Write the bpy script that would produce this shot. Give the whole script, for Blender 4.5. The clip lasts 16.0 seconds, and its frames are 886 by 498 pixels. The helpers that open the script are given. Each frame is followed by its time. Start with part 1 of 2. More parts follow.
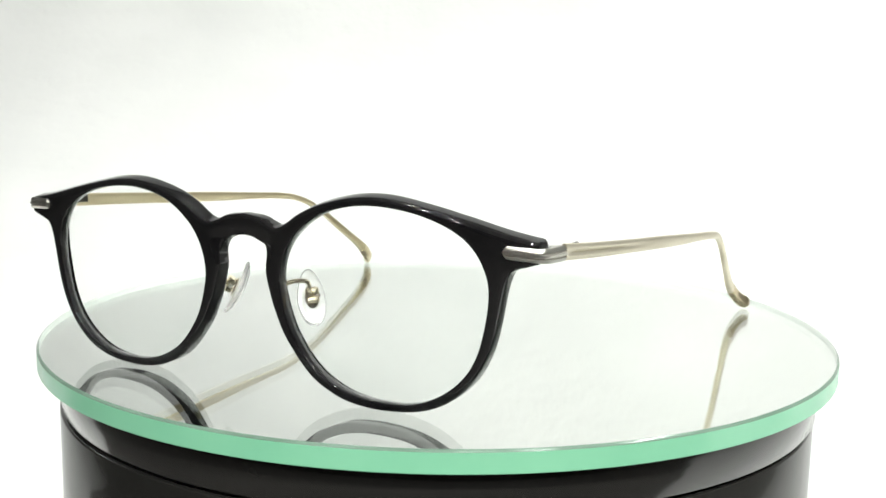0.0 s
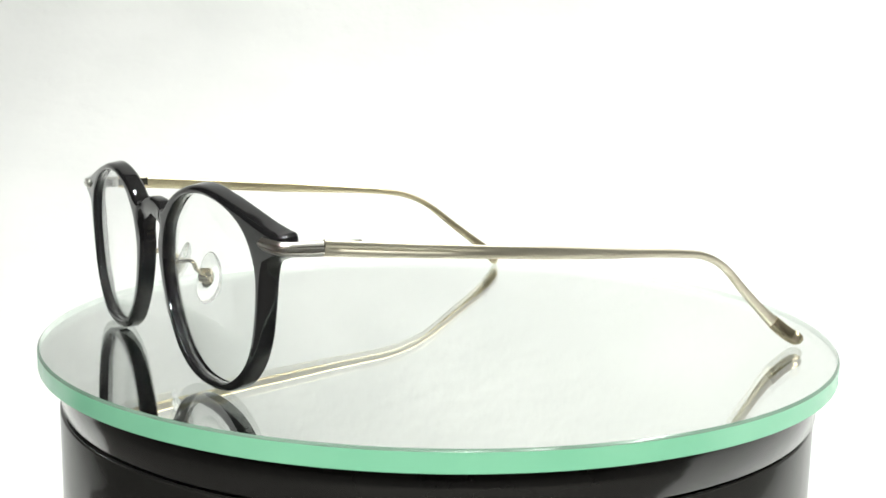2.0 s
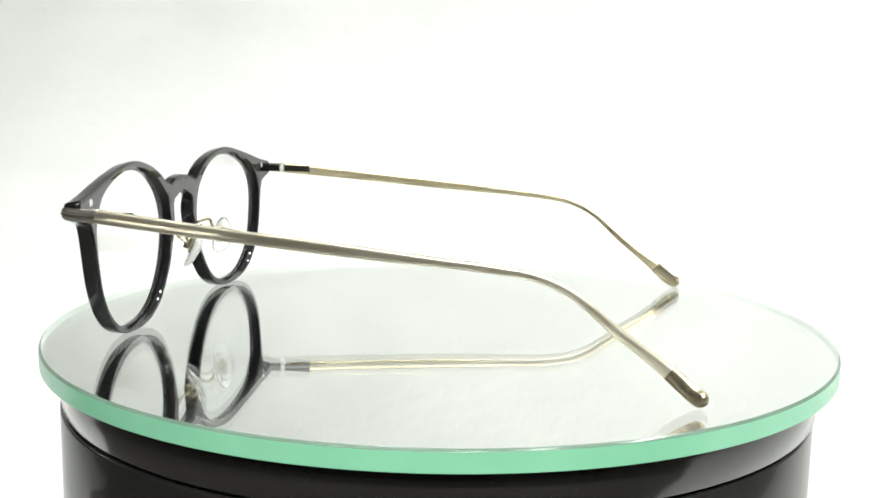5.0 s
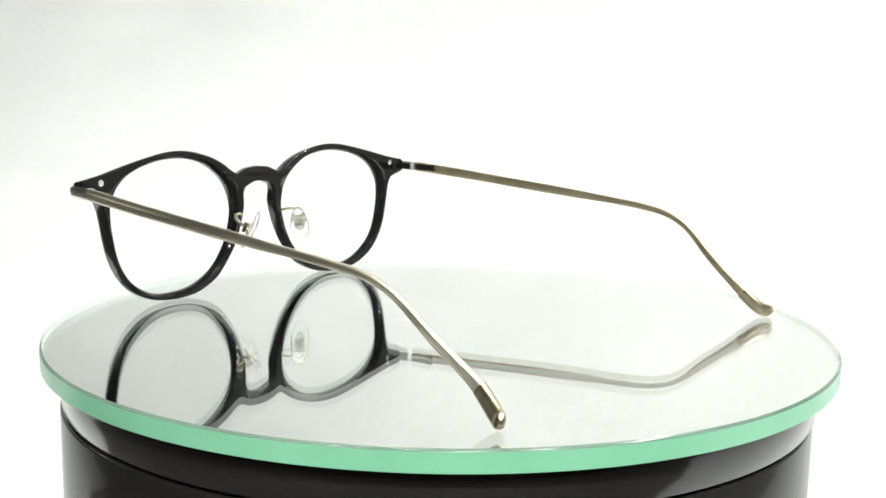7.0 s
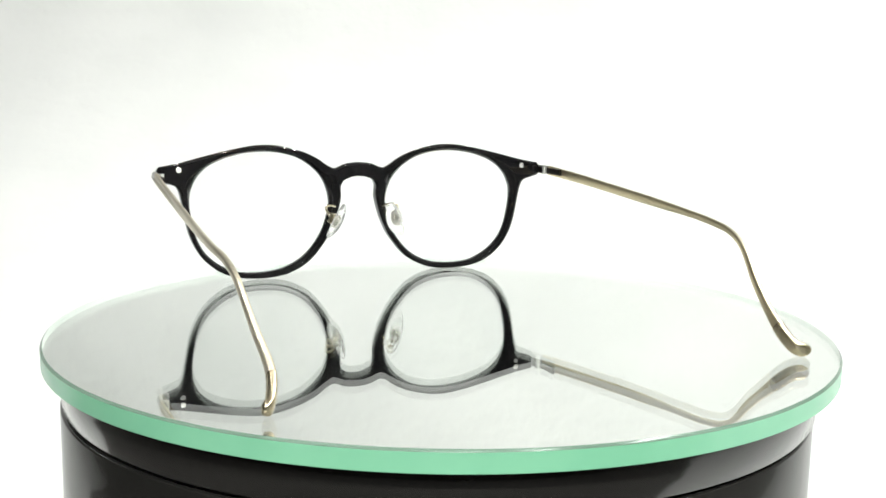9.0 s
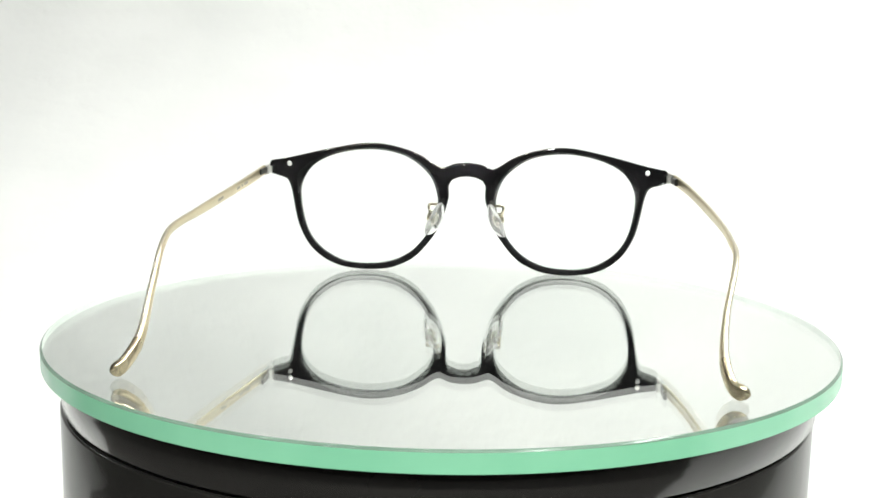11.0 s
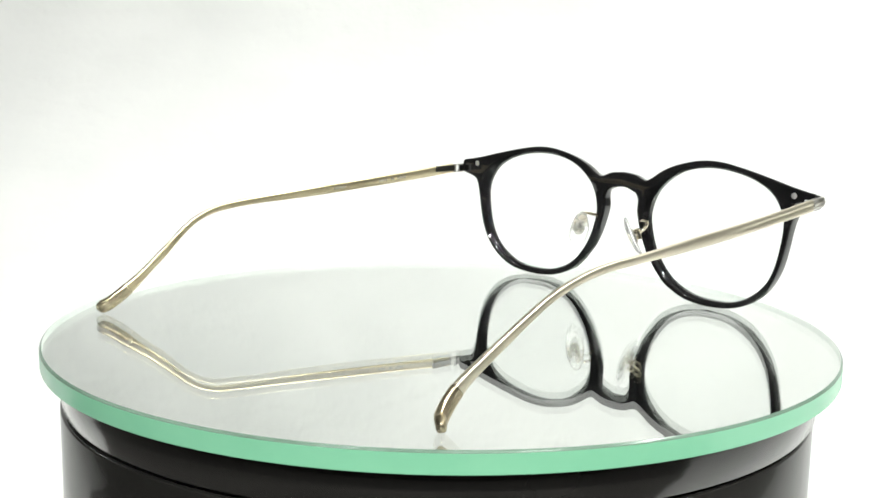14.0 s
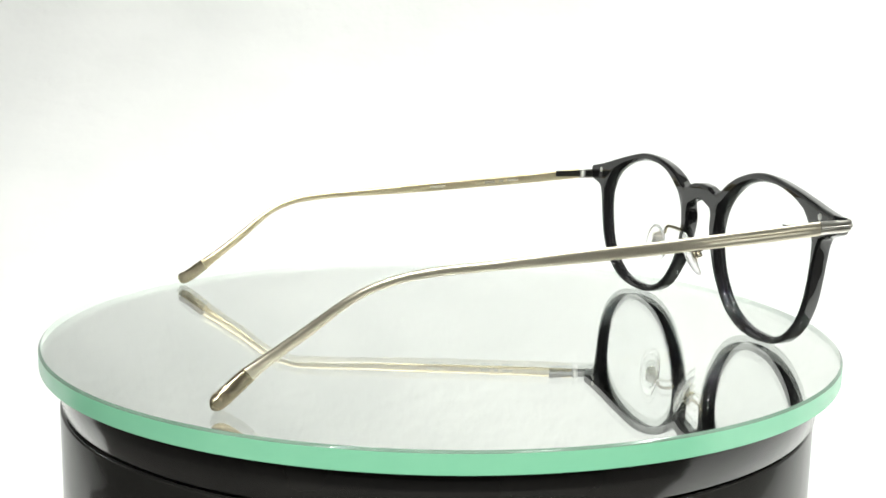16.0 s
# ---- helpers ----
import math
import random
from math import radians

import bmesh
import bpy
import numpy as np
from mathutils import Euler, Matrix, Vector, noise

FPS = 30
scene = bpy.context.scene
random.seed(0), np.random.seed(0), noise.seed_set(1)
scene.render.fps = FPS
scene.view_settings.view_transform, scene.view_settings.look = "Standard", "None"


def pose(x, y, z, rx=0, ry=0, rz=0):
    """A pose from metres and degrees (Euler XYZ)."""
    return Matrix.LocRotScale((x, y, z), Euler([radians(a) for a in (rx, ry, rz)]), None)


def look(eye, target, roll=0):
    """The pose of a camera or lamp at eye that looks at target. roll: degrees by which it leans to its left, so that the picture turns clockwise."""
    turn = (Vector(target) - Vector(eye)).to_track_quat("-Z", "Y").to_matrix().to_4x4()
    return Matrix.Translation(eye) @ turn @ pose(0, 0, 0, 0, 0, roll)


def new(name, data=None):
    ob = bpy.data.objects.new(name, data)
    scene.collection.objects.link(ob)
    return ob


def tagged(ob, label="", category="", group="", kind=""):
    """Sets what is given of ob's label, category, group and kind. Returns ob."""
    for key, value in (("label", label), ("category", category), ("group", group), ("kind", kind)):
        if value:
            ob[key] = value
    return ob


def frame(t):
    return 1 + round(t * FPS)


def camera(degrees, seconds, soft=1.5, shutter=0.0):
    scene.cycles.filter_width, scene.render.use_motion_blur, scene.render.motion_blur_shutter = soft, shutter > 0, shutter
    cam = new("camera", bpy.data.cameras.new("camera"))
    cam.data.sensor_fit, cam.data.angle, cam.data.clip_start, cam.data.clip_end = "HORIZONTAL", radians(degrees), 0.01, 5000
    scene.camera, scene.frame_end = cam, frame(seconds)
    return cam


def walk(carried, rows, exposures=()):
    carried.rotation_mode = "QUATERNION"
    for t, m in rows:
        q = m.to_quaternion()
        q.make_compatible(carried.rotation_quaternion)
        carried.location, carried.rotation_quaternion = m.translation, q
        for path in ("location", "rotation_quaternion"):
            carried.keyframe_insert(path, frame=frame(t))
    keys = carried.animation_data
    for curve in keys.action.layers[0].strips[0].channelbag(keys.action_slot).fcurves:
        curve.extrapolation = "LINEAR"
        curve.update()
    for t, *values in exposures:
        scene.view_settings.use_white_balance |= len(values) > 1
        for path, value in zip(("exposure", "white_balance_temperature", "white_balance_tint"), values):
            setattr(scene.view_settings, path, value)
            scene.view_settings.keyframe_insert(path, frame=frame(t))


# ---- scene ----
# ---- camera ----
FOV = 44.53
cam = camera(FOV, 16.0, soft=1.6)
EYE = Vector((0.0, -0.30226, 0.06941))
AIM = Vector((0.001116, 0.987347, -0.158571))
VIEW = look(EYE, EYE + AIM, 1.069)
walk(cam, [(0.0, VIEW), (16.0, VIEW)])

# ---- light ----
world = bpy.data.worlds.new("world")
scene.world = world
world.use_nodes = True
world.node_tree.nodes["Background"].inputs[0].default_value = (0.9, 0.95, 1.0, 1)
world.node_tree.nodes["Background"].inputs[1].default_value = 0.05
scene.view_settings.exposure = 0.0


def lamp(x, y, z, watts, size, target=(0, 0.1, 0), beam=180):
    data = bpy.data.lights.new("unseen_spot", "AREA")
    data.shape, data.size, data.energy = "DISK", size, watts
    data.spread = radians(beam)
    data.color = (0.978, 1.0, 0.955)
    ob = new("unseen_spot_light", data)
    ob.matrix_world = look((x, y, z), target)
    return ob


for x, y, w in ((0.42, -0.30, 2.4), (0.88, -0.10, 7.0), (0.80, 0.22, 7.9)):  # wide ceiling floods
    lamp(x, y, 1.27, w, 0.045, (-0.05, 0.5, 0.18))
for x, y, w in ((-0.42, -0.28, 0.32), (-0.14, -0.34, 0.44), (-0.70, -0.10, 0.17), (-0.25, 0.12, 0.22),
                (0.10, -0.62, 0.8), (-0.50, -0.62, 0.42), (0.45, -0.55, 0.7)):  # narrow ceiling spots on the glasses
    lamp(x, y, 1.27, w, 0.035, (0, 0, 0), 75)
for x, y, z, w in ((-0.17, -0.95, 0.80, 2.0), (0.20, -0.95, 0.84, 2.6)):  # two spots added behind the camera to brighten the disc's green edge
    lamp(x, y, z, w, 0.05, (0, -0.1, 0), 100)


# ---- materials ----
def material(name, base, rough=0.5, metal=0.0, **more):
    m = bpy.data.materials.new(name)
    m.use_nodes = True
    b = m.node_tree.nodes["Principled BSDF"]
    b.inputs["Base Color"].default_value = (*base, 1)
    b.inputs["Roughness"].default_value = rough
    b.inputs["Metallic"].default_value = metal
    for key, value in more.items():
        b.inputs[key.replace("_", " ")].default_value = value
    return m


def vary(m, scale, base_a, base_b, rough_a=None, rough_b=None, bump=0.0, bump_scale=None, detail=6.0, dist=0.0002, stretch=None):
    """Mottle a material's colour and roughness, with fine relief."""
    t = m.node_tree
    b = t.nodes["Principled BSDF"]
    co = t.nodes.new("ShaderNodeTexCoord")
    mp = t.nodes.new("ShaderNodeMapping")
    if stretch:
        mp.inputs["Scale"].default_value = stretch
    t.links.new(co.outputs["Object"], mp.inputs["Vector"])
    n = t.nodes.new("ShaderNodeTexNoise")
    n.inputs["Scale"].default_value, n.inputs["Detail"].default_value = scale, detail
    t.links.new(mp.outputs[0], n.inputs["Vector"])
    r = t.nodes.new("ShaderNodeValToRGB")
    r.color_ramp.elements[0].position, r.color_ramp.elements[1].position = 0.35, 0.65
    r.color_ramp.elements[0].color, r.color_ramp.elements[1].color = (*base_a, 1), (*base_b, 1)
    t.links.new(n.outputs["Fac"], r.inputs["Fac"])
    t.links.new(r.outputs["Color"], b.inputs["Base Color"])
    if rough_a is not None:
        q = t.nodes.new("ShaderNodeMapRange")
        q.inputs["To Min"].default_value, q.inputs["To Max"].default_value = rough_a, rough_b
        t.links.new(n.outputs["Fac"], q.inputs["Value"])
        t.links.new(q.outputs[0], b.inputs["Roughness"])
    if bump:
        k = t.nodes.new("ShaderNodeTexNoise")
        k.inputs["Scale"].default_value, k.inputs["Detail"].default_value = bump_scale or scale * 8, 8.0
        t.links.new(mp.outputs[0], k.inputs["Vector"])
        u = t.nodes.new("ShaderNodeBump")
        u.inputs["Strength"].default_value, u.inputs["Distance"].default_value = bump, dist
        t.links.new(k.outputs["Fac"], u.inputs["Height"])
        t.links.new(u.outputs[0], b.inputs["Normal"])
    return m


PAPER = vary(material("white_backdrop_paper", (0.8, 0.8, 0.79), 0.75), 5.0, (0.755, 0.76, 0.75), (0.835, 0.835, 0.825), 0.7, 0.85,
             bump=0.38, bump_scale=9.0, dist=0.02)
PLASTER = vary(material("off_white_plaster", (0.6, 0.6, 0.58), 0.9), 3.0, (0.55, 0.55, 0.53), (0.62, 0.62, 0.6), bump=0.3, bump_scale=120)
DARK_WALL = vary(material("dark_grey_paint", (0.05, 0.05, 0.05), 0.8), 2.0, (0.050, 0.047, 0.045), (0.090, 0.085, 0.080), bump=0.2, bump_scale=90)
ACETATE = vary(material("black_acetate", (0.006, 0.006, 0.006), 0.06, Specular_IOR_Level=0.85), 90.0, (0.004, 0.004, 0.0045), (0.009, 0.0085, 0.009),
               0.015, 0.035, bump=0.012, bump_scale=400.0, dist=0.0001)
# the temples' gold again, with the grey reflections outside put into its colour
GOLD_GREY_SHEEN = vary(material("antique_gold_grey_sheen", (0.66, 0.62, 0.52), 0.28, 1.0), 160.0, (0.58, 0.53, 0.415), (0.74, 0.685, 0.555), 0.34, 0.46,
                 bump=0.05, bump_scale=900.0, dist=0.0001, stretch=(1, 0.12, 1))
GOLD = vary(material("antique_gold_metal", (0.66, 0.58, 0.42), 0.32, 1.0), 160.0, (0.58, 0.495, 0.32), (0.75, 0.655, 0.44), 0.26, 0.38,
            bump=0.05, bump_scale=900.0, dist=0.0001, stretch=(1, 0.12, 1))
SILVER = vary(material("brushed_silver_metal", (0.6, 0.58, 0.54), 0.25, 1.0), 220.0, (0.50, 0.485, 0.445), (0.66, 0.64, 0.595), 0.24, 0.34,
              bump=0.04, bump_scale=900.0, dist=0.0001, stretch=(1, 0.12, 1))
# hinge leaf steel, darkened for the reflections inside the temple
STEEL_REFLECTION = material("steel_dark_reflection", (0.10, 0.095, 0.085), 0.3, 1.0)
HINGE = material("satin_steel", (0.82, 0.81, 0.78), 0.42, 1.0)
# temple metal at the tip, a dark reflection put into its colour
TIP = vary(material("polished_tip_reflection_tone", (0.42, 0.36, 0.25), 0.2, 1.0), 200.0, (0.58, 0.49, 0.33), (0.70, 0.60, 0.42), 0.2, 0.3)
BRIGHT_GOLD = material("polished_gold_wire", (0.90, 0.81, 0.60), 0.16, 1.0)
PLATE = material("polished_pale_metal", (0.88, 0.84, 0.74), 0.12, 1.0)
LENS = material("clear_lens", (0.975, 0.985, 0.98), 0.0, Transmission_Weight=1.0, IOR=1.2)
PAD = material("clear_silicone", (0.99, 0.99, 0.985), 0.04, Transmission_Weight=0.9, IOR=1.4)
GLASS = material("float_glass_top", (1.0, 1.0, 1.0), 0.0, Transmission_Weight=1.0, IOR=1.52)
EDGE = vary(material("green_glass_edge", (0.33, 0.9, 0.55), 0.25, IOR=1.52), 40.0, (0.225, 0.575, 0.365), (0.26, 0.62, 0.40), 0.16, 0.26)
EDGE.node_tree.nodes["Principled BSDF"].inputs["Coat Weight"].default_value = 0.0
# edge glass again, the chamfer's dark look put into its colour
CHAMFER_SHADE = vary(material("glass_chamfer_shade", (0.16, 0.25, 0.19), 0.2, IOR=1.52), 40.0, (0.10, 0.16, 0.12), (0.14, 0.21, 0.165), 0.12, 0.2)
CHAMFER_SHADE.node_tree.nodes["Principled BSDF"].inputs["Specular IOR Level"].default_value = 0.25
# light coming through the far glass edge, put into a pale colour
SEEN_THROUGH = material("pale_light_through_edge", (0.40, 0.435, 0.41), 0.6)
# tones of the unseen ceiling and left wall, chosen to shape the fill
CEILING = vary(material("grey_ceiling_paint", (0.3, 0.3, 0.29), 0.9), 3.0, (0.27, 0.27, 0.26), (0.33, 0.33, 0.32), bump=0.3, bump_scale=120)
WEST = vary(material("fill_limiting_grey", (0.16, 0.16, 0.155), 0.85), 3.0, (0.115, 0.115, 0.112), (0.145, 0.145, 0.142), bump=0.3, bump_scale=120)
MIRROR = material("silvering", (0.968, 0.999, 0.975), 0.0, 1.0)
LACQUER = vary(material("black_lacquer", (0.012, 0.011, 0.01), 0.2, Coat_Weight=0.2), 30.0, (0.013, 0.0125, 0.0115), (0.020, 0.019, 0.0175), 0.1, 0.17,
               bump=0.04, bump_scale=250.0, dist=0.0002)
RUBBER = material("black_gap", (0.006, 0.006, 0.006), 0.7)
INK = material("grey_print", (0.28, 0.25, 0.19), 0.5)


# ---- mesh helpers ----
def part(name, bm, mat, parent=None, label="", smooth=True, angle=None, flip=False):
    if flip:
        bmesh.ops.reverse_faces(bm, faces=bm.faces)
    else:
        bmesh.ops.recalc_face_normals(bm, faces=bm.faces)
    for f in bm.faces:
        f.smooth = smooth
    if angle is not None:
        for e in bm.edges:
            if len(e.link_faces) == 2 and e.calc_face_angle(0) > radians(angle):
                e.smooth = False
    me = bpy.data.meshes.new(name)
    bm.to_mesh(me)
    bm.free()
    for m in (mat if isinstance(mat, (list, tuple)) else [mat]):
        me.materials.append(m)
    ob = new(name, me)
    if parent:
        ob.parent = parent
    if label:
        tagged(ob, label)
    return ob


def spline(points, steps, closed=False):
    """Catmull-Rom through the points."""
    pts = [Vector(q) for q in points]
    n, out = len(pts), []
    for i in range(n if closed else n - 1):
        a = pts[(i - 1) % n] if closed or i else pts[0] * 2 - pts[1]
        b, c = pts[i], pts[(i + 1) % n]
        d = pts[(i + 2) % n] if closed or i + 2 < n else c * 2 - b
        for k in range(steps):
            t = k / steps
            out.append(0.5 * (2 * b + (c - a) * t + (2 * a - 5 * b + 4 * c - d) * t * t + (3 * b - a - 3 * c + d) * t ** 3))
    if not closed:
        out.append(pts[-1])
    return out


def revolve(profile, steps=160, closed=True, mats=None, centre=(0, 0)):
    """A body of revolution about z from (radius, height) pairs."""
    bm = bmesh.new()
    rings = []
    for r, z in profile:
        if r < 1e-9:
            rings.append([bm.verts.new((centre[0], centre[1], z))])
        else:
            rings.append([bm.verts.new((centre[0] + r * math.cos(2 * math.pi * k / steps), centre[1] + r * math.sin(2 * math.pi * k / steps), z)) for k in range(steps)])
    pairs = list(zip(range(len(rings) - 1), range(1, len(rings))))
    if closed:
        pairs.append((len(rings) - 1, 0))
    for n, (i, j) in enumerate(pairs):
        a, b = rings[i], rings[j]
        for k in range(steps):
            k2 = (k + 1) % steps
            if len(a) == 1 and len(b) == 1:
                continue
            vs = [a[0], b[k2], b[k]] if len(a) == 1 else [a[k], a[k2], b[0]] if len(b) == 1 else [a[k], a[k2], b[k2], b[k]]
            f = bm.faces.new(vs)
            if mats:
                f.material_index = mats[n]
    return bm


def sweep(path, section, out=Vector((1, 0, 0))):
    """A closed tube: section(u) gives pairs of offsets along 'out' and along the upward normal of the path."""
    bm = bmesh.new()
    n, rings = len(path), []
    for i, q in enumerate(path):
        tan = (path[min(i + 1, n - 1)] - path[max(i - 1, 0)]).normalized()
        side = (out - tan * out.dot(tan)).normalized()
        up = tan.cross(side)
        if up.z < -0.3:
            up = -up
        rings.append([bm.verts.new(q + side * a + up * b) for a, b in section(i / (n - 1))])
    m = len(rings[0])
    for a, b in zip(rings, rings[1:]):
        for k in range(m):
            bm.faces.new([a[k], a[(k + 1) % m], b[(k + 1) % m], b[k]])
    for ring in (rings[0], rings[-1]):
        c = bm.verts.new(sum((v.co for v in ring), Vector()) / m)
        for k in range(m):
            bm.faces.new([ring[k], ring[(k + 1) % m], c])
    return bm


def lerp(a, b, t):
    return a + (b - a) * t


def keyed(u, *stops):
    """Piecewise smooth value from (u, value) stops."""
    for (u0, v0), (u1, v1) in zip(stops, stops[1:]):
        if u <= u1:
            t = max(0.0, (u - u0) / (u1 - u0))
            return lerp(v0, v1, t * t * (3 - 2 * t))
    return stops[-1][1]


MM = 0.001

# ---- the setting: a white paper sweep in an added, unseen room ----
def build_backdrop():
    bm = bmesh.new()
    xs = [-1.15 + 2.3 * k / 60 for k in range(61)]
    prof = [(None, FLOOR, k / 8) for k in range(9)]
    prof += [(0.2 + 0.75 * math.sin(a), FLOOR + 0.75 * (1 - math.cos(a)), 0) for a in [math.pi / 2 * k / 14 for k in range(1, 15)]]
    prof += [(0.95, FLOOR + 0.75 + 0.055 * k, 0) for k in range(1, 10)]
    rows = []
    for y, z, u in prof:
        row = []
        for x in xs:
            edge = -0.06 - 0.34 * max(-0.6, min(0.6, x)) + 0.02 * noise.noise(Vector((x * 9, 3.1, 0)))
            yy = lerp(edge, 0.2, u) if y is None else y + (0.008 * noise.noise(Vector((x * 2.5, y * 2, z * 2.5))) if y > 0.9 else 0)
            lift = 0.0012 * (1 + noise.noise(Vector((x * 12, yy * 12, 0)))) if y is None else 0
            row.append(bm.verts.new((x, yy, z + lift)))
        rows.append(row)
    for a, b in zip(rows, rows[1:]):
        for k in range(len(xs) - 1):
            bm.faces.new([a[k], a[k + 1], b[k + 1], b[k]])
    ob = part("backdrop", bm, PAPER)
    s = ob.modifiers.new("thickness", "SOLIDIFY")
    s.thickness, s.offset = 0.0006, -1
    return tagged(ob, "white seamless paper sweep, faintly creased", "backdrop", kind="structure")


def slab(name, lo, hi, mat, label, category):
    bm = bmesh.new()
    bmesh.ops.create_cube(bm, size=1)
    for v in bm.verts:
        v.co = Vector([lerp(a, b, c + 0.5) for a, b, c in zip(lo, hi, v.co)])
    return tagged(part(name, bm, mat, smooth=False), label, category, kind="structure")


FLOOR = -0.11
build_backdrop()
slab("table_top", (-1.2, -0.75, FLOOR - 0.04), (1.2, 1.1, FLOOR - 0.002), DARK_WALL, "dark table under the paper sweep", "table top")
# unseen room shell, added to shape bounce light and reflections
slab("wall_north", (-1.5, 1.15, -0.85), (1.5, 1.23, 1.4), PLASTER, "unseen off-white wall, added for its bounce light", "wall")
slab("wall_west", (-1.58, -1.5, -0.85), (-1.5, 1.23, 1.4), WEST, "unseen mid-grey wall, added to limit the fill from the left", "wall")
slab("wall_east", (1.5, -1.5, -0.85), (1.58, 1.23, 1.4), PLASTER, "unseen off-white wall, added for its bounce light", "wall")
slab("wall_south", (-1.5, -1.58, -0.85), (1.5, -1.5, 1.4), DARK_WALL, "unseen dark grey wall, added for the dark reflections", "wall")
slab("ceiling", (-1.58, -1.58, 1.4), (1.58, 1.23, 1.45), CEILING, "unseen grey ceiling, added to shape the light from above", "ceiling")
slab("floor", (-1.58, -1.58, -0.93), (1.58, 1.23, -0.85), DARK_WALL, "unseen dark floor, added to close the room", "floor")


# ---- turntable ----
def build_turntable():
    table = new("display_turntable")
    tagged(table, "round glossy black motorised display turntable", "turntable")
    r = DRUM
    gap = GROOVE
    drum = [(0, FLOOR), (r - 0.002, FLOOR), (r, FLOOR + 0.002), (r, gap - 0.0011), (r - 0.0002, gap - 0.0008), (r - 0.0006, gap - 0.0006), (0, gap - 0.0006)]
    part("drum", revolve(drum, closed=False, centre=AXLE), LACQUER, table, "glossy black drum", angle=40)
    part("gap_ring", revolve([(0, gap - 0.0006), (r - 0.0016, gap - 0.0006), (r - 0.0016, gap + 0.0002), (0, gap + 0.0002)], closed=False, centre=AXLE), RUBBER, table, "dark recessed gap")
    top = -THICK - 0.0001
    plat = [(0, gap + 0.0002), (r - 0.0006, gap + 0.0002), (r - 0.0002, gap + 0.0004), (r, gap + 0.0007), (r, top - 0.0012), (r - 0.0004, top - 0.0003), (r - 0.0012, top), (0, top)]
    platter = part("platter", revolve(plat, closed=False), LACQUER, table, "glossy black turning platter", angle=40)
    return table, platter


DRUM, GROOVE, THICK, DISC = 0.1028, -0.0156, 0.00502, 0.108
AXLE = (-0.0005, 0.0)
turntable, platter = build_turntable()


def build_disc():
    """Float-glass disc, silvered below, with a ground green edge."""
    ob = new("mirror_disc")
    tagged(ob, "round mirror-backed glass disc with a green edge on the turntable", "glass disc")
    c, b = (-0.000424, 0.000135), 0.00055
    # radius of an added inner wall, toned like light through the far edge
    core = DISC - 0.0006
    part("glass_plate", revolve([(0, 0), (DISC * 0.5, 0), (core, 0)], 256, closed=False, centre=c), GLASS, ob, "clear greenish glass plate", angle=20, flip=True).visible_shadow = False
    part("silvering", revolve([(core, -THICK), (DISC * 0.5, -THICK), (0, -THICK)], 256, closed=False, centre=c), MIRROR, ob, "mirror silvering", angle=20, flip=True)
    # dark strips on the inner wall paint the arris line and its reflection
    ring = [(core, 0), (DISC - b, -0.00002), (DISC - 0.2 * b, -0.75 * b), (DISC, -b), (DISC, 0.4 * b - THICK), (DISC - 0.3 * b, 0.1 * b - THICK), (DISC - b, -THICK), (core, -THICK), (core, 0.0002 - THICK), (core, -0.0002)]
    part("edge_band", revolve(ring, 256, mats=[2, 2, 2, 0, 0, 0, 0, 2, 1, 2], centre=c), [EDGE, SEEN_THROUGH, CHAMFER_SHADE], ob, "smooth ground green glass edge with painted dark chamfer and inner lines", angle=20)
    return ob


disc = build_disc()


# ---- eyeglasses: x to the wearer's left, y to the back, millimetres ----
MID = -3.46
RIM = [(0, 38.95), (4.5, 38.5), (7.1, 37.5), (9.1, 37.0), (11.6, 38.1), (15.2, 40.5), (20.7, 42.9), (28.8, 44.8), (36.4, 45), (45, 43.6),
       (53.5, 41.7), (61.6, 39.7), (66.7, 38.7), (69, 38.2), (69.6, 36.4), (69.4, 34.1), (67.1, 33.1), (63.8, 31.9), (62.4, 29.6), (61.5, 25.7),
       (60.6, 20.7), (59.4, 15.8), (57.6, 11.6), (55, 7.7), (51.3, 4.3), (47.2, 2), (42.4, 0.6), (36.4, 0), (31.3, 0.1), (26.3, 0.9), (22.2, 2.5),
       (18.7, 4.5), (15.7, 7.3), (13.1, 10.5), (11.1, 13.3), (9.6, 16.3), (8.2, 19.7), (7, 23.7), (6.4, 26.4), (6.4, 28.2), (6.5, 29.8), (6.2, 31.2),
       (5.2, 32.7), (3.3, 33.65), (0, 34.05)]
EYE_SHAPE = [(59, 25.7), (57.7, 32.4), (53.4, 37.6), (46, 41), (37, 42.6), (28.4, 42.3), (20.3, 39.8), (13.4, 34), (10.5, 26.7), (11.2, 20.2),
             (13.8, 13.6), (19, 7.2), (25.9, 3.3), (33.9, 1.9), (43.6, 2.7), (51.7, 7.2), (56.7, 14.3)]
LENS_MID = Vector((35, 22.7))
FRONT_T = 4.3


def front_y(x, z):
    """The bowed, slightly tilted front plane of the spectacles."""
    return -80.95 - 0.021 * z + 0.00086 * (x * x - 35 * 35)


def carved(x, z):
    """How far the bridge's front is carved back behind the rims, with a facet along its lower edge."""
    def step(v, lo, hi):
        t = max(0.0, min(1.0, (v - lo) / (hi - lo)))
        return t * t * (3 - 2 * t)

    across = 1 - step(abs(x), 5.2, 9.4)
    return across * (0.7 * step(z, 28.0, 33.0) + 0.5 * (1 - step(z, 33.2, 35.6)) * step(z, 28.0, 33.0))


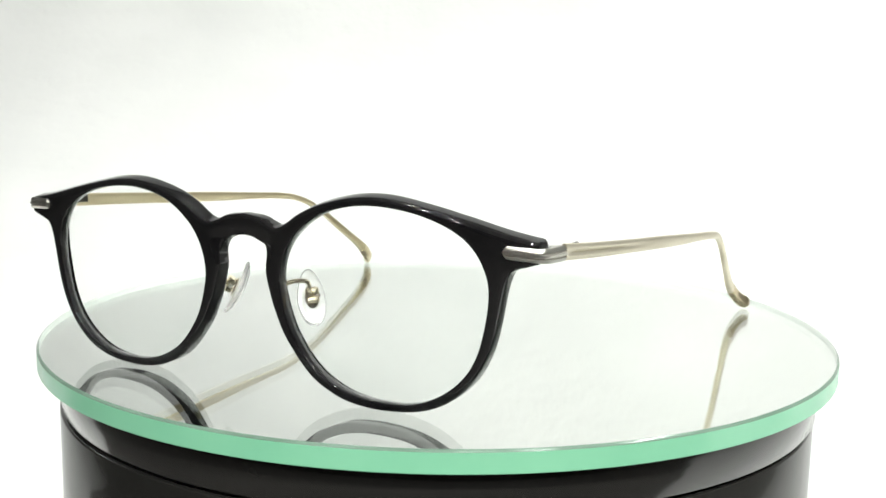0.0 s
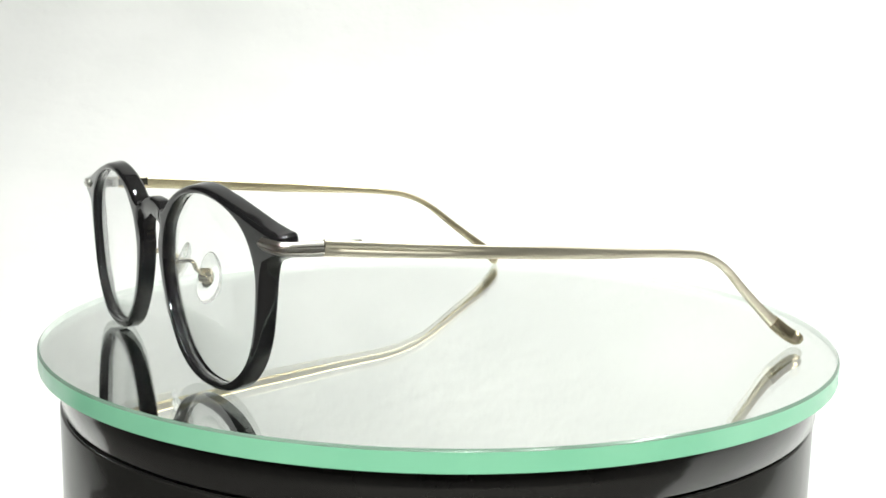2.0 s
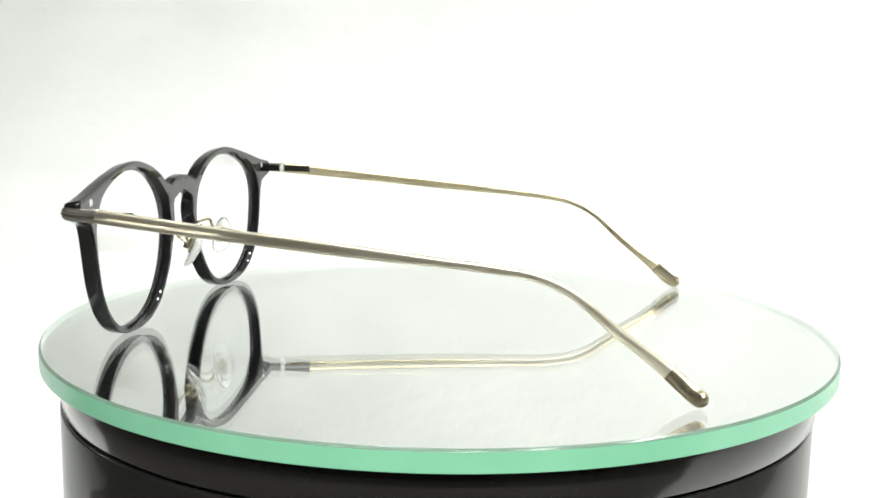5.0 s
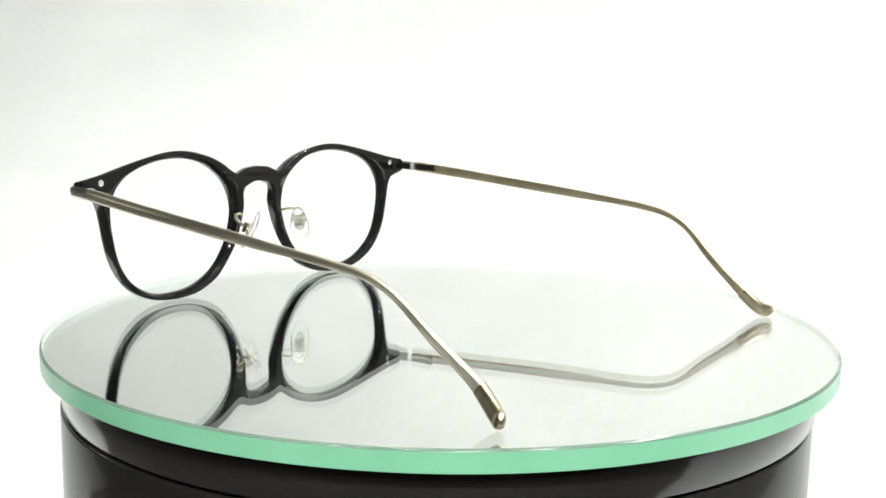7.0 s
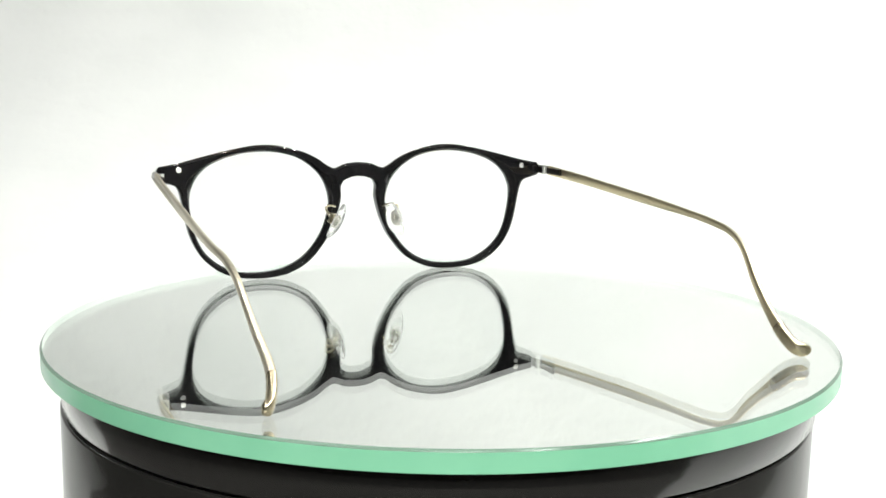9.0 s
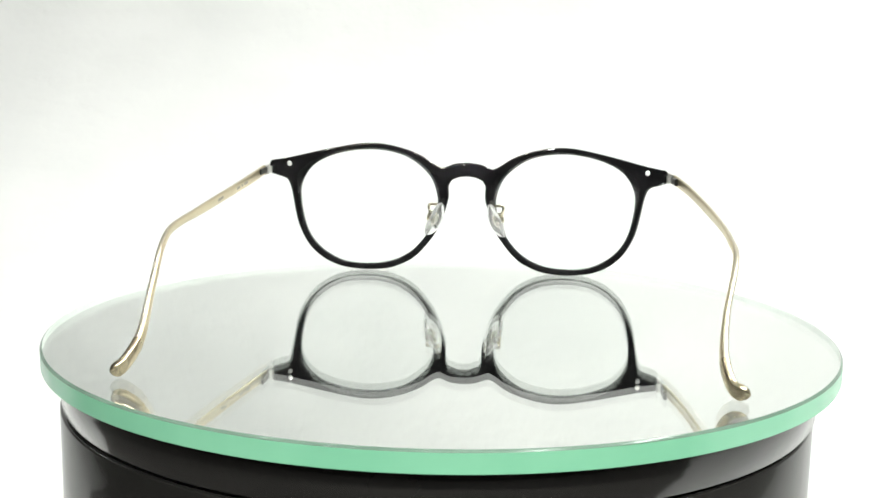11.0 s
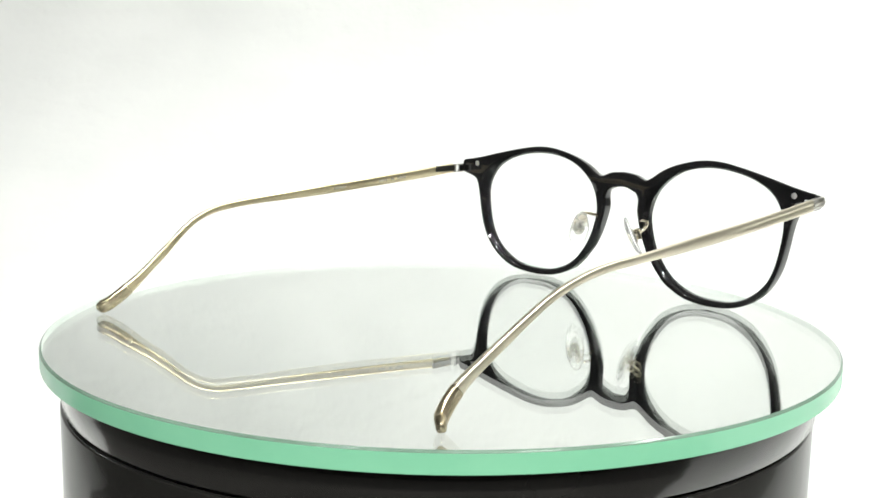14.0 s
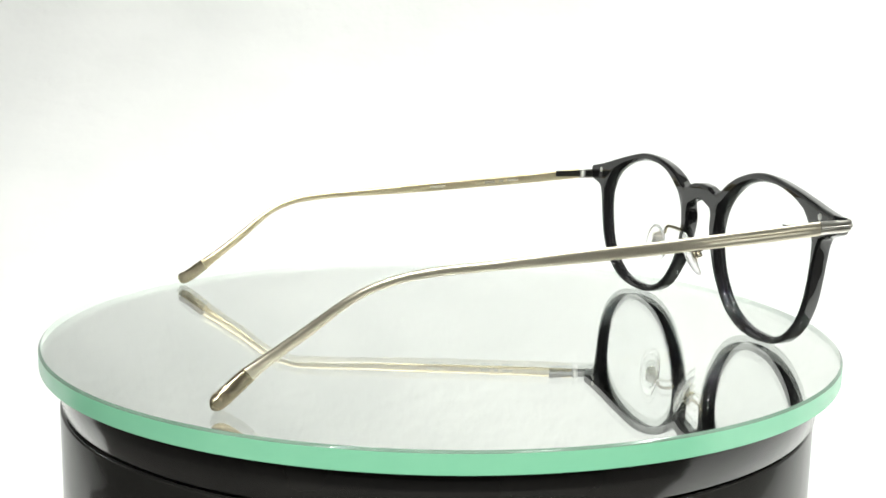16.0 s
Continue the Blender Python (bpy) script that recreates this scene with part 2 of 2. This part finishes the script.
def eye_radius():
    pts = [Vector((q.x - LENS_MID.x, q.y - LENS_MID.y)) for q in spline([Vector((x, z)) for x, z in EYE_SHAPE], 12, True)]
    ang = np.array([math.atan2(q.y, q.x) for q in pts])
    rad = np.array([q.length for q in pts])
    o = np.argsort(ang)
    return lambda a: float(np.interp(a, ang[o], rad[o], period=2 * math.pi))


eye_at = eye_radius()


def build_front(parent):
    half = spline([Vector(q) for q in RIM], 7)
    n = len(half)
    mirror = lambda q: Vector((-q.x, q.y))
    norm = []
    for i, q in enumerate(half):
        a = half[i - 1] if i else mirror(half[1])
        b = half[i + 1] if i < n - 1 else mirror(half[n - 2])
        t = (b - a).normalized()
        norm.append(Vector((-t.y, t.x)))  # outward for this direction of travel
    low, high = half[-1].y, half[0].y
    for k in range(1, 6):  # the cut through the middle of the bridge
        half.append(Vector((0, lerp(low, high, (k + 0.0) / 6))))
        norm.append(Vector((0, 0)))
    inner = []
    for q in half:
        a = math.atan2(q.y - LENS_MID.y, q.x - LENS_MID.x)
        r = eye_at(a)
        inner.append(LENS_MID + Vector((math.cos(a), math.sin(a))) * r)
    rad, ri, T = 0.95, 0.5, FRONT_T
    prof = []  # (which, blend or inset, depth 0..T)
    arc = [math.pi / 2 * k / 5 for k in range(6)]
    prof += [("o", rad * (1 - math.sin(a)), rad * (1 - math.cos(a))) for a in arc]
    prof += [("o", rad * (1 - math.cos(a)), T - rad * (1 - math.sin(a))) for a in arc]
    prof += [("f", k / 10, T) for k in range(1, 9)]
    prof += [("i", 1.15, T - 0.08), ("i", 0.95, T - 0.25), ("i", 0.1, T - 1.5), ("i", 0.0, T - 1.75)]  # chamfer round the lens
    prof += [("i", ri * (1 - math.cos(a)), ri * (1 - math.sin(a))) for a in arc]
    prof += [("f", k / 10, 0.0) for k in range(9, 0, -1)]
    bm = bmesh.new()
    for sgn in (1, -1):
        rings = []
        for q, nn, w in zip(half, norm, inner):
            ring = []
            d = (q - w).normalized()
            for which, v, y in prof:
                fall = max(0.0, nn.y) * (0.75 - 0.95 * y / T) * min(1.0, abs(q.x) / 12)  # the brow slopes down to the front
                if which == "o":
                    c = q - nn * (v + fall)
                elif which == "i":
                    c = w + d * v
                else:
                    c = lerp(q - nn * (rad + fall), w + d * ri, v)
                ring.append(bm.verts.new(((sgn * c.x + MID) * MM, (front_y(c.x, c.y) + lerp(carved(c.x, c.y), 0.0, y / T) + y) * MM, c.y * MM)))
            rings.append(ring)
        m, k = len(rings), len(prof)
        for i in range(m):
            for j in range(k):
                vs = [rings[i][j], rings[i][(j + 1) % k], rings[(i + 1) % m][(j + 1) % k], rings[(i + 1) % m][j]]
                if all(abs(v.co.x - MID * MM) < 1e-7 for v in vs):
                    continue
                bm.faces.new(vs)
    bmesh.ops.remove_doubles(bm, verts=bm.verts, dist=1e-6)
    cut = [f for f in bm.faces if all(abs(v.co.x - MID * MM) < 1e-6 for v in f.verts)]
    bmesh.ops.delete(bm, geom=cut, context="FACES_ONLY")
    return part("front_frame", bm, ACETATE, parent, "glossy black acetate front", angle=50)


def build_lens(parent, sgn):
    bm = bmesh.new()
    n, rings = 96, 8
    faces = []
    for y in (1.5, 2.9):
        mid = bm.verts.new(((sgn * LENS_MID.x + MID) * MM, (front_y(LENS_MID.x, LENS_MID.y) + y - 1.2) * MM, LENS_MID.y * MM))
        grid = []
        for k in range(1, rings + 1):
            row = []
            for i in range(n):
                a = 2 * math.pi * i / n
                c = LENS_MID + Vector((math.cos(a), math.sin(a))) * (eye_at(a) + 0.25) * k / rings
                dome = 1.2 * (1 - (k / rings) ** 2)
                row.append(bm.verts.new(((sgn * c.x + MID) * MM, (front_y(c.x, c.y) + y - dome) * MM, c.y * MM)))
            grid.append(row)
        for i in range(n):
            bm.faces.new([mid, grid[0][i], grid[0][(i + 1) % n]])
            for a, b in zip(grid, grid[1:]):
                bm.faces.new([a[i], a[(i + 1) % n], b[(i + 1) % n], b[i]])
        faces.append(grid[-1])
    for i in range(n):
        bm.faces.new([faces[0][i], faces[0][(i + 1) % n], faces[1][(i + 1) % n], faces[1][i]])
    ob = part("lens", bm, LENS, parent, "clear curved lens", angle=50)
    ob.visible_shadow = False
    return ob


TEMPLE_Y = (-69.8, -50, -25, 0, 14, 24, 32.4, 40.3, 50, 60.5, 66.8, 69.6)
TEMPLE_X = {1: (70.5, 71.2, 72.1, 73.0, 73.5, 73.5, 72.6, 71.7, 70.8, 69.8, 71.5, 73.6), -1: (71.1, 72.6, 73.3, 73.3, 72.9, 72.2, 71.8, 70.1, 66.9, 64.8, 65.8, 69.0)}
TEMPLE_Z = {1: (35.75, 33.9, 31.9, 30.0, 29.1, 28.2, 26.8, 23.3, 15.5, 7.7, 2.9, 1.7), -1: (35.6, 34.2, 32.3, 30.5, 29.5, 28.6, 27.0, 23.4, 15.6, 7.7, 2.6, 1.7)}


def ribbed(h, w, g, n=3):
    """Half-round strip with n fine grooves on its outer side: offsets (out, up)."""
    pts = [(-w, -h), (-w, h)]
    m = 24
    for k in range(m + 1):
        v = 1 - 2 * k / m
        bulge = w * (1 - 0.8 * v * v)
        pts.append((bulge - g * max(0.0, -math.cos(v * math.pi * n)) ** 3 * (abs(v) < 0.8), h * v))
    return pts


def build_plaque(parent, sgn):
    """Metal strip let into the front of the end piece, running round its corner to the hinge."""
    z = 36.5 if sgn < 0 else 35.7
    f = lambda x: front_y(x, z)
    pts = [(62.2, f(62.2) - 0.1), (64.5, f(64.5) - 0.15), (67.5, f(67.5) - 0.1), (69.3, f(69.3) + 0.25), (70.0, f(70) + 1.1), (70.2, f(70) + 2.5), (70.3, -73.5), (TEMPLE_X[sgn][0] + 0.1, -69.95)]
    path = [Vector(((sgn * q.x + MID) * MM, q.y * MM, (z - 0.08 * k / 5) * MM)) for k, q in enumerate(spline([Vector(q) for q in pts], 6))]
    bm = bmesh.new()
    rings = []
    n = len(path)
    for i, q in enumerate(path):
        t = (path[min(i + 1, n - 1)] - path[max(i - 1, 0)]).normalized()
        out = t.cross(Vector((0, 0, 1))).normalized()
        if out.dot(Vector((sgn, -0.6, 0))) < 0:
            out = -out
        end = math.sin(min(1.0, (i + 0.7) / 2.7) * math.pi / 2)
        rings.append([bm.verts.new(q + out * a * MM + Vector((0, 0, b * MM))) for a, b in ribbed((1.25 + 0.3 * i / n) * end, 0.8, 0.4 * end)])
    m = len(rings[0])
    for a, b in zip(rings, rings[1:]):
        for k in range(m):
            bm.faces.new([a[k], a[(k + 1) % m], b[(k + 1) % m], b[k]])
    for ring in (rings[0], rings[-1]):
        bm.faces.new(ring)
    return part("end_plaque", bm, SILVER, parent, "ribbed antique silver end plaque", angle=35)


def build_temple(parent, sgn):
    ctrl = [Vector((sgn * x + MID, y, z)) * MM for x, y, z in zip(TEMPLE_X[sgn], TEMPLE_Y, TEMPLE_Z[sgn])]
    path = spline(ctrl, 8)
    n_tip = 73  # where the tip's own tone begins

    def section(u):
        h = keyed(u, (0, 1.7), (0.2, 1.5), (0.36, 1.05), (0.62, 0.92), (0.76, 1.25), (0.86, 1.75), (0.95, 1.8), (0.985, 1.3), (1, 0.4)) * MM
        w = keyed(u, (0, 0.7), (0.2, 0.65), (0.4, 0.75), (0.7, 0.8), (0.86, 1.1), (0.97, 1.1), (1, 0.4)) * MM
        g = keyed(u, (0, 0.0), (0.012, 0.55), (0.11, 0.5), (0.19, 0.0), (1, 0.0)) * MM
        pts = []
        for k in range(28):
            a = 2 * math.pi * k / 28
            c, s = math.cos(a), math.sin(a)
            o = w * math.copysign(abs(c) ** 0.6, c)
            v = h * math.copysign(abs(s) ** 0.8, s)
            if c > 0:
                o -= g * math.exp(-(v / h / 0.22) ** 2)
            pts.append((sgn * o, v))
        return pts

    cut = n_tip / (len(path) - 1)
    t = part("temple", sweep(path[:n_tip + 1], lambda u: section(u * cut)), [GOLD_GREY_SHEEN, GOLD], parent, "slim antique gold metal temple", angle=60)
    # outer faces take the greyer reflected tone, inner faces the plain gold
    for f in t.data.polygons:
        f.material_index = int(f.normal.x * sgn < -0.35)
    # tip split off and slightly enlarged only to carry the reflection's tone
    tip_section = lambda u: [(a * 1.06, b * 1.06) for a, b in section(cut + u * (1 - cut))]
    part("temple_tip", sweep(path[n_tip:], tip_section), TIP, t, "polished metal temple tip, a dark reflection put into its tone", angle=60)
    # hinge
    q = ctrl[0]
    bm = bmesh.new()
    for k, (dz, hh) in enumerate(((0.95, 0.75), (0.0, 1.0), (-0.95, 0.75))):
        m = bmesh.ops.create_cone(bm, cap_ends=True, segments=20, radius1=0.95 * MM, radius2=0.95 * MM, depth=hh * MM)
        bmesh.ops.translate(bm, verts=m["verts"], vec=Vector((q.x - sgn * 1.7 * MM, -70.9 * MM, q.z + dz * MM)))
    part("hinge_barrel", bm, HINGE, t, "small silver hinge barrels", angle=40)
    # leaf drawn long and dark to stand for the temple's dark reflection
    bm = bmesh.new()
    for y0, y1, dx in ((-75.5, -71.6, -1.9), (-70.2, -61.0, -0.85)):
        m = bmesh.ops.create_cube(bm, size=1)
        for v in m["verts"]:
            v.co = Vector((q.x + sgn * (dx + v.co.x * 0.7) * MM, lerp(y0, y1, v.co.y + 0.5) * MM, q.z + v.co.z * 2.0 * MM))
    bmesh.ops.bevel(bm, geom=bm.edges[:], offset=0.15 * MM, segments=2, affect="EDGES")
    part("hinge_leaf", bm, STEEL_REFLECTION, t, "steel hinge leaf, dark reflections put into its colour and length", angle=40)
    if sgn > 0:  # faint print on the inner side
        bm = bmesh.new()
        for y0, y1 in ((-47.0, -43.2), (-41.8, -40.2), (-38.6, -35.0), (-20.5, -15.5)):
            ya, yb = y0 * MM, y1 * MM
            near = [min(path, key=lambda q: abs(q.y - v)) for v in (ya, yb)]
            m = bmesh.ops.create_cube(bm, size=1)
            for v in m["verts"]:
                k = near[int(v.co.y > 0)]
                v.co = Vector((k.x - (0.66 + 0.06 * v.co.x) * MM, yb if v.co.y > 0 else ya, k.z + v.co.z * 0.8 * MM))
        part("printed_mark", bm, INK, t, "small grey printed marks", smooth=False)
    return t


def build_nose_pad(parent, sgn):
    c = Vector((10.4, -70.6, 19.4))
    long = Vector((0.36, -0.24, -0.90)).normalized()
    flat = Vector((-0.68, 0.70, -0.26))
    flat = (flat - long * flat.dot(long)).normalized()
    wide = long.cross(flat)
    put = lambda q: Vector((sgn * q.x + MID, q.y, q.z)) * MM
    bm = bmesh.new()
    n, rows = 32, 10
    rings = []
    for j in range(1, rows):
        a = math.pi * j / rows
        rr, dd = math.sin(a) ** 0.55, math.cos(a)
        ring = []
        for k in range(n):
            b = 2 * math.pi * k / n
            u, v = 6.6 * rr * math.cos(b), 3.15 * rr * math.sin(b) * (1 + 0.12 * math.cos(b))
            ring.append(bm.verts.new(put(c + long * u + wide * v + flat * (0.95 * dd - 0.018 * u * u))))
        rings.append(ring)
    top, bot = bm.verts.new(put(c + flat * 0.95)), bm.verts.new(put(c - flat * 0.95))
    for a, b in zip(rings, rings[1:]):
        for k in range(n):
            bm.faces.new([a[k], a[(k + 1) % n], b[(k + 1) % n], b[k]])
    for k in range(n):
        bm.faces.new([top, rings[0][k], rings[0][(k + 1) % n]])
        bm.faces.new([bot, rings[-1][(k + 1) % n], rings[-1][k]])
    pad = part("nose_pad", bm, PAD, parent, "clear silicone nose pad")
    pad.visible_shadow = False
    # gold clamp behind the pad
    bm = bmesh.new()
    for back, down, hl, hw, hd in ((2.5, -0.95, 0.95, 1.55, 0.95), (2.4, 0.95, 0.8, 1.45, 0.8)):  # clamp in two halves
        m = bmesh.ops.create_uvsphere(bm, u_segments=24, v_segments=16, radius=1)
        for v in m["verts"]:
            p, q, d = [math.copysign(abs(k) ** 0.5, k) for k in v.co]
            v.co = put(c - flat * (back - d * hd) + long * (down + p * hl) + wide * q * hw)
    part("pad_mount", bm, BRIGHT_GOLD, pad, "gold clamp of the pad")
    bm = bmesh.new()  # dished oval plate inside the pad
    m = bmesh.ops.create_uvsphere(bm, u_segments=32, v_segments=20, radius=1)
    for v in m["verts"]:
        p, q, d = v.co
        v.co = put(c - flat * (1.0 - d * 0.5 + 0.35 * (p * p + q * q)) + long * (0.15 + p * 2.5) + wide * q * 1.7)
    part("pad_plate", bm, PLATE, pad, "pale polished metal plate")
    bm = bmesh.new()  # small screw through the clamp
    m = bmesh.ops.create_cone(bm, cap_ends=True, segments=16, radius1=0.55, radius2=0.5, depth=3.4)
    bmesh.ops.bevel(bm, geom=[e for e in bm.edges if len(e.link_faces) == 2 and e.calc_face_angle(0) > 1.0], offset=0.1, segments=2, affect="EDGES")
    for v in bm.verts:
        q, d, p = v.co
        v.co = put(c - flat * (2.5 - d) + long * q + wide * p)
    part("pad_screw", bm, PLATE, pad, "tiny silver screw", angle=40)
    # bent wire arm
    back = front_y(8.3, 25) + FRONT_T
    pts = [(8.9, back - 0.5, 23.3), (9.4, back + 0.8, 23.9), (10.8, back + 1.9, 24.3), (12.6, back + 2.6, 24.3), (13.1, back + 3.0, 23.6), (12.8, back + 3.6, 22.3), tuple(c - flat * 2.6)]
    path = [put(q) for q in spline([Vector(q) for q in pts], 8)]
    ring = lambda u: [(0.5 * MM * math.cos(2 * math.pi * k / 10), 0.5 * MM * math.sin(2 * math.pi * k / 10)) for k in range(10)]
    part("pad_arm", sweep(path, ring, Vector((0.3, 1, 0.2))), BRIGHT_GOLD, pad, "bent gold wire arm")
    return pad


def build_rivet(parent, sgn):
    bm = revolve([(0, 0.12), (0.4, 0.12), (0.7, 0.1), (0.9, 0.0), (0.9, -0.5), (0, -0.5)], 24, closed=False)
    y = front_y(62.5, 37.3) + FRONT_T
    turn = Matrix.Translation(Vector((sgn * 62.6 + MID, y + 0.06, 37.3)) * MM) @ Matrix.Rotation(radians(-90 ), 4, "X") @ Matrix.Scale(MM, 4)
    bmesh.ops.transform(bm, matrix=turn, verts=bm.verts)
    return part("rivet", bm, HINGE, parent, "small silver rivet", angle=40)


glasses = new("eyeglasses")
tagged(glasses, "round black acetate eyeglasses with gold metal temples on the mirror disc", "eyeglasses")
build_front(glasses)
for s in (1, -1):
    build_lens(glasses, s)
    build_plaque(glasses, s)
    build_rivet(glasses, s)
    build_nose_pad(glasses, s)
for ob in list(glasses.children_recursive):  # the front leans a little: it rests on one rim and both temple tips
    for v in ob.data.vertices:
        v.co.z += 0.005 * (v.co.x + 0.0395)
        v.co.y -= 0.0145 * max(0.0, -0.005 - v.co.x) * max(0.0, min(1.0, (-0.0705 - v.co.y) / 0.004))  # less wrap on the wearer's right
build_temple(glasses, 1)
build_temple(glasses, -1)


# ---- movement ----
SPEED, START, HEAD = -14.008, -0.97, -28.62  # degrees per second, degrees
TURN = [(float(t), START + SPEED * t) for t in range(17)]


def motions():
    walk(platter, [(t, pose(0, 0, 0, 0, 0, a)) for t, a in TURN])
    walk(disc, [(t, pose(0, 0, 0, 0, 0, a)) for t, a in TURN])
    walk(glasses, [(t, pose(0, 0, 0, 0, 0, a + HEAD)) for t, a in TURN])


motions()
